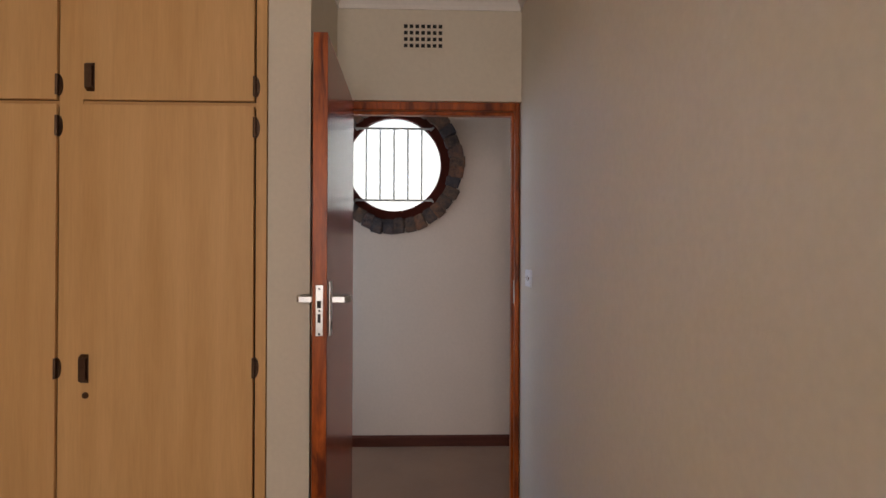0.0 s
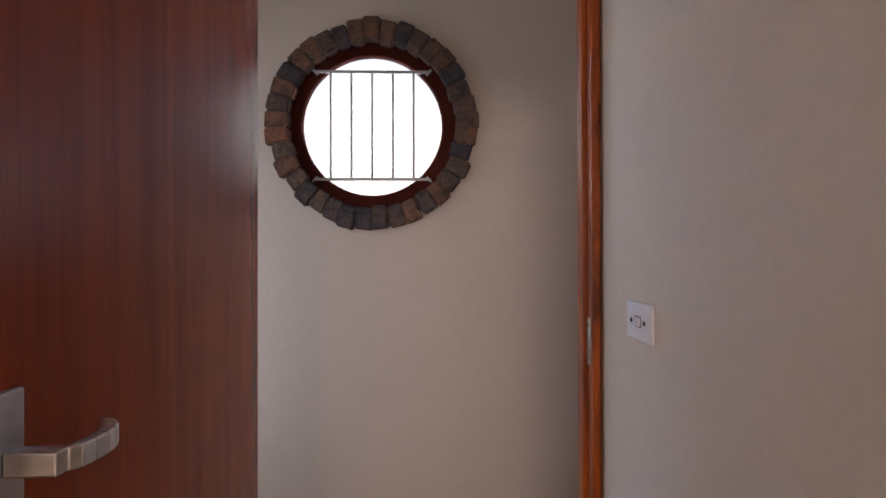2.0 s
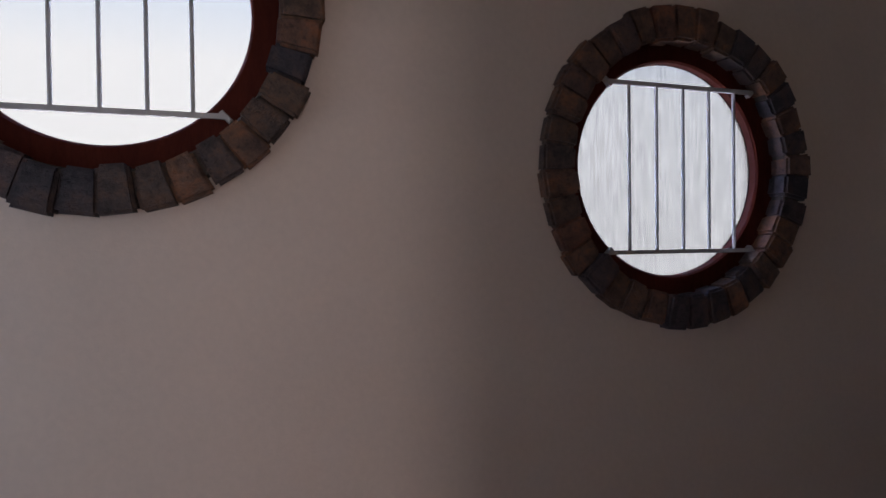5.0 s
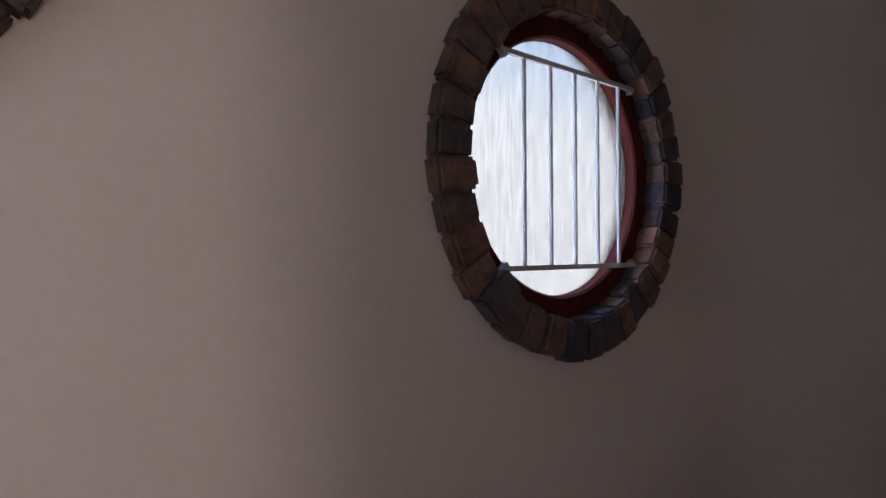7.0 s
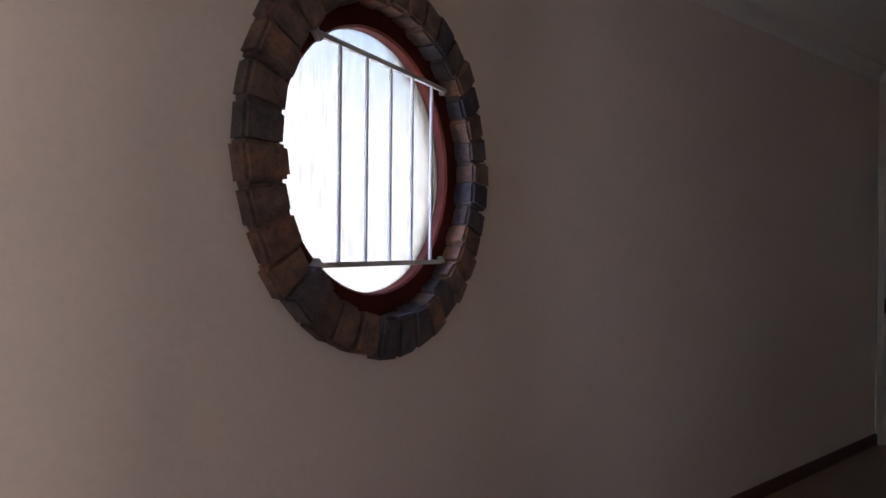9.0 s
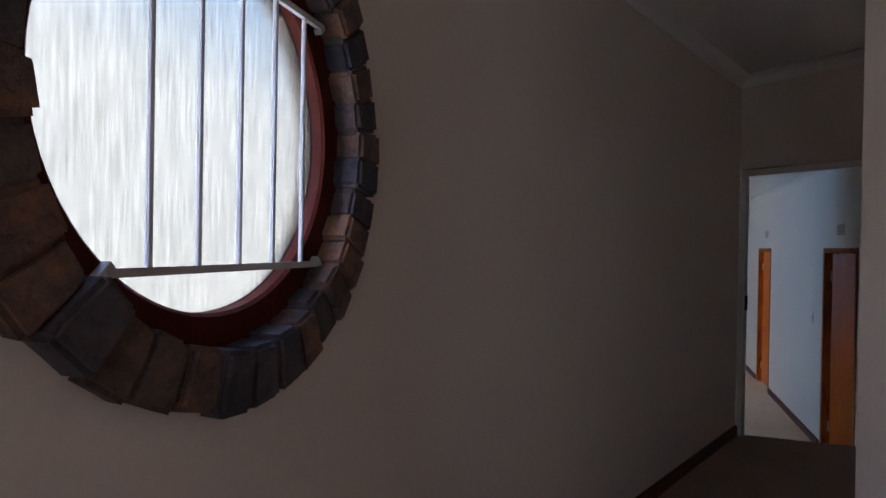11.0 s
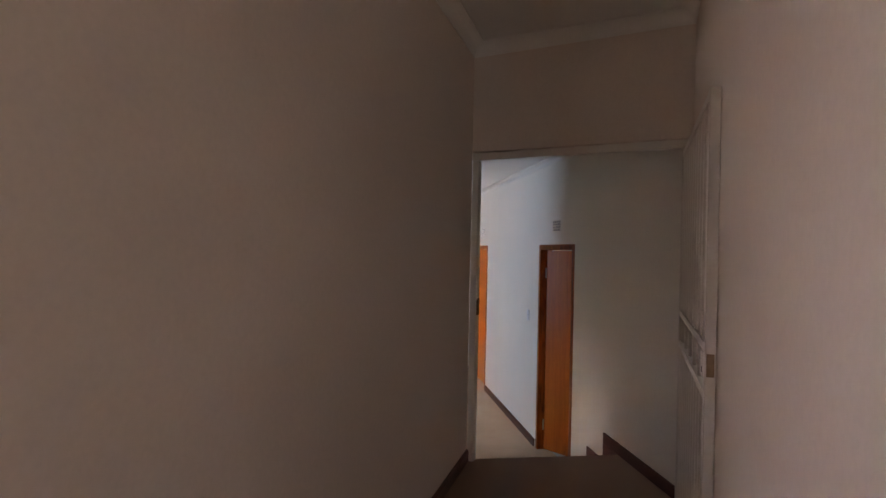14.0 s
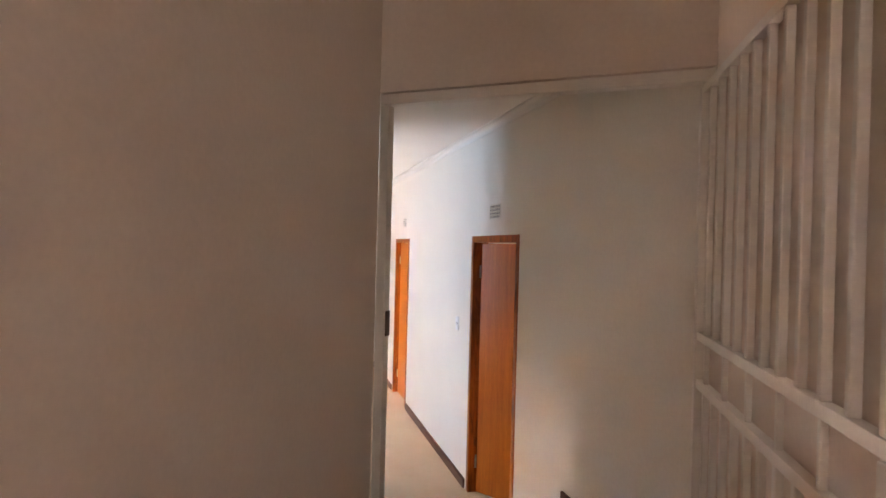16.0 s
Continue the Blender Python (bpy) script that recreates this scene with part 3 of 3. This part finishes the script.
light_switch(pose(7.66, YR, 0.72, 0, 0, 180), 0.075, 0.115)


def air_vent(m, w, h, cols, rows, mat, label):
    """Grille facing its own -y."""
    root = new("air_vent")
    root.matrix_world = m
    tagged(root, label, "air vent", "air vents")
    # dark sheet in place of the shade behind the grille
    box("back", -w / 2, w / 2, -0.0015, -0.0005, -h / 2, h / 2, DARK, root)
    bm = bmesh.new()
    px, pz = w / cols, h / rows
    for i in range(cols + 1):
        x = -w / 2 + i * px
        add_box(bm, x - px * 0.18, x + px * 0.18, -0.0045, -0.0016, -h / 2 - pz * 0.22, h / 2 + pz * 0.22)
    for j in range(rows + 1):
        z = -h / 2 + j * pz
        add_box(bm, -w / 2, w / 2, -0.0040, -0.0016, z - pz * 0.2, z + pz * 0.2)
    mesh_ob("grille", bm, mat, root)


air_vent(pose(0.005, YD0, 2.317, 0, 0, 0), 0.18, 0.115, 7, 4, WALL_CREAM, "cream painted air vent grille above the door")
air_vent(pose(6.82, YR, 1.63, 0, 0, 180), 0.20, 0.10, 7, 4, WALL_PALE, "pale air vent grille above the passage door")
air_vent(pose(10.0, YR, 1.66, 0, 0, 180), 0.20, 0.10, 7, 4, WALL_PALE, "pale air vent grille above the far door")


# ---- fitted cupboard ----
def cupboard():
    root = tagged(empty("cupboard", -1.3, YC, 0), "fitted light oak cupboard with upper and lower doors", "cupboard")
    ox = 1.3
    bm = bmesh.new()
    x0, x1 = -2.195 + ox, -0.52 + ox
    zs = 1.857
    # solid block, coloured near-black so the gaps round the oak doors look shaded
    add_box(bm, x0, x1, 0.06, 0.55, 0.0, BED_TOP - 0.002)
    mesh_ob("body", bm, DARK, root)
    bays = [(-2.19, -1.262), (-1.222, -0.60)]
    for a, b in ((-0.558, -0.522), (-1.214, -1.135)):
        box("stile", a + ox, b + ox, -0.002, 0.058, 0.0, BED_TOP - 0.004, OAK, root, 0.002)
    box("rail", x0, x1, 0.003, 0.056, zs - 0.016, zs + 0.004, OAK_H, root)
    for z0, z1, nm in ((0.1, zs - 0.010, "door"), (zs + 0.006, BED_TOP - 0.02, "door")):
        for a, b in ((-1.132, -0.563), (-2.19, -1.218)):
            box(nm, a + ox, b + ox, -0.012, 0.006, z0, z1, OAK, root, 0.002)
    box("plinth", x0, x1, 0.03, 0.058, 0.0, 0.098, OAK_H, root)
    for x in (-0.560, -1.216):
        for z in (1.913, 1.775, 0.962, 0.3):
            bm = bmesh.new()
            tube(bm, (x + ox, -0.014, z - 0.034), (x + ox, -0.014, z + 0.034), 0.006, 10)
            leaf = [(x + ox + 0.015 * math.sin(q), z - 0.036 * math.cos(q)) for q in [math.pi * k / 10 for k in range(11)]]
            rim = [[bm.verts.new((u, y, w)) for u, w in leaf] for y in (-0.0085, -0.0025)]
            bm.faces.new(rim[0])
            bm.faces.new(rim[1][::-1])
            for k in range(11):
                bm.faces.new((rim[0][k], rim[0][(k + 1) % 11], rim[1][(k + 1) % 11], rim[1][k]))
            for e in (-0.020, 0.020):
                bmesh.ops.create_cone(bm, cap_ends=True, segments=8, radius1=0.003, radius2=0.002, depth=0.002, matrix=pose(x + ox + 0.007, -0.0095, z + e, 90, 0, 0))
            tagged(mesh_ob("hinge", bm, BRONZE, root), "dark bronze hinge with a half-round leaf")
    for x, z in ((-1.104, 1.938), (-1.118, 0.962)):
        bm = bmesh.new()
        add_box(bm, x + ox - 0.0125, x + ox + 0.0125, -0.0145, -0.0122, z - 0.048, z + 0.048)
        for e in (-1, 1):
            vs = add_box(bm, x + ox - 0.0125, x + ox + 0.0125, -0.030, -0.0147, z + e * 0.048 - 0.004 - e * 0.004, z + e * 0.048 + 0.004 - e * 0.004)
            for v in vs:
                if v.co.y < -0.02:
                    v.co.z -= e * 0.008
        add_box(bm, x + ox - 0.011, x + ox + 0.011, -0.034, -0.029, z - 0.038, z + 0.038)
        tagged(mesh_ob("handle", bm, BRONZE, root, 0.002), "dark bronze bridge pull on a backplate")
    bm = bmesh.new()
    bmesh.ops.create_cone(bm, cap_ends=True, segments=14, radius1=0.011, radius2=0.009, depth=0.006, matrix=pose(-1.116 + ox, -0.015, 0.872, 90, 0, 0))
    tagged(mesh_ob("keyhole", bm, BRONZE, root), "dark bronze key escutcheon")


cupboard()


# ---- security gate ----
def security_gate():
    ang = math.degrees(math.atan2(2.76 - OR[1], 2.18 - OR[0]))
    root = tagged(empty("security_gate", OR[0], OR[1], 0, ang), "open white painted steel security gate folded against the wall", "gate")
    W, Z0, Z1, y = 1.335, 0.06, 1.945, -0.045
    for a in (0.03, W - 0.035):
        box("stile", a, a + 0.035, y - 0.0175, y + 0.0175, Z0, Z1, GATE, root, 0.003)
    for z in (Z0, 0.905, 1.068, Z1 - 0.03):
        box("rail", 0.067, W - 0.037, y - 0.014, y + 0.014, z, z + 0.03, GATE, root, 0.002)
    for i in range(11):
        x = 0.067 + (W - 0.104) * (i + 0.75) / 11.5
        for z0, z1 in ((Z0 + 0.03, 0.905), (1.098, Z1 - 0.03)):
            bm = bmesh.new()
            add_box(bm, x - 0.010, x + 0.010, y - 0.010, y + 0.010, z0, z1)
            mesh_ob("bar", bm, GATE, root, 0.003)
        if i % 2 == 0:
            bm = bmesh.new()
            add_box(bm, x - 0.008, x + 0.008, y - 0.008, y + 0.008, 0.935, 1.068)
            mesh_ob("bar", bm, GATE, root, 0.003)
    box("lock_box", W - 0.110, W - 0.036, y - 0.020, y + 0.020, 0.985, 1.066, GATE, root, 0.003)
    box("lock_bolt", W + 0.0005, W + 0.006, y - 0.012, y + 0.012, 0.995, 1.07, BRASS, root, 0.001)
    box("keyhole", W - 0.062, W - 0.052, y - 0.0215, y - 0.0202, 1.0, 1.02, DARK, root)
    box("keyhole", W - 0.062, W - 0.052, y + 0.0202, y + 0.0215, 1.0, 1.02, DARK, root)
    box("catch", W - 0.035, W + 0.0, y + 0.019, y + 0.027, Z1 - 0.06, Z1 - 0.01, STEEL, root, 0.002)
    for z in (0.3, 1.7):
        bm = bmesh.new()
        tube(bm, (0.018, y, z - 0.05), (0.018, y, z + 0.05), 0.011)
        mesh_ob("hinge", bm, GATE, root)


security_gate()


def gate_frame():
    ln = math.dist(OL, OR)
    root = new("gate_frame")
    root.matrix_world = along(OL, OR)
    tagged(root, "white painted steel gate frame in the passage opening", "gate frame", kind="structure")
    box("jamb", 0.002, 0.045, 0.0, 0.05, 0.0, 1.975, GATE, root, 0.003)
    box("jamb", ln - 0.045, ln - 0.002, 0.0, 0.05, 0.0, 1.975, GATE, root, 0.003)
    box("head", 0.002, ln - 0.002, 0.0, 0.05, 1.977, 2.022, GATE, root, 0.003)
    box("strike", 0.045, 0.052, 0.01, 0.045, 0.97, 1.08, BRONZE, root, 0.002)


gate_frame()


# ---- doors of the lower passage ----
def passage_door(x0, x1, swing):
    """Frame in the stairs' side wall and a leaf hinged at its far side."""
    root = tagged(empty("door_frame_passage", (x0 + x1) / 2, YR - 0.02, LOW), "varnished reddish timber door frame in the passage", "door frame", kind="structure")
    w, h = (x1 - x0) / 2, 1.46 - LOW
    for a, b, c, e, nm in ((-w, -w + 0.05, 0, h, "jamb"), (w - 0.05, w, 0, h, "jamb"), (-w + 0.05, w - 0.05, h - 0.05, h, "head")):
        box(nm, a, b, -0.10, 0.026, c, e, MERANTI, root, 0.004)
    leaf = tagged(empty("door", x1 - 0.055, YR - 0.075, LOW, 180 + swing), "varnished orange-brown flush door standing ajar", "door", "passage doors")
    box("leaf", 0.0, 2 * w - 0.115, -0.02, 0.02, 0.01, h - 0.056, ORANGE_DOOR, leaf, 0.003)
    for z in (0.25, 1.75):
        bm = bmesh.new()
        tube(bm, (-0.004, -0.026, z - 0.05), (-0.004, -0.026, z + 0.05), 0.007)
        mesh_ob("hinge", bm, STEEL, leaf)


passage_door(6.36, 7.32, 34)
passage_door(9.70, 10.55, 0)

# far wall of dark stone
tagged(box("wall_far", 12.4, 12.6, YR, 4.85, LOW - 0.1, PASS_TOP, MORTAR), "dark rough brick wall closing the passage", kind="structure")

# ---- pieces ----
for root, size in zip(win_roots, RING):
    rnd = random.Random(root.name)
    for i in range(BRICKS):
        b = new("brick", SHAPES[rnd.randrange(len(SHAPES))])
        b.parent = root
        b.matrix_basis = pose(0, rnd.uniform(-0.006, 0.003), 0, 0, 360 * i / BRICKS + rnd.uniform(-0.5, 0.5), 0) @ Matrix.Diagonal((size * rnd.uniform(0.98, 1.07), 1, size * rnd.uniform(0.985, 1.012), 1))
floor_tiles = bpy.data.objects["floor_side_room"]
tb = bmesh.new()
add_box(tb, -0.148, 0.148, -0.148, 0.148, 0, 0.012)
tile_me = bpy.data.meshes.new("tile")
tb.to_mesh(tile_me)
tb.free()
tile_me.materials.append(TILE)
for i in range(8):
    for j in range(6):
        t = new("tile", tile_me)
        t.parent = floor_tiles
        t.location = (6.17 + 0.3 * i, 1.249 - 0.3 * j, LOW - 0.009)
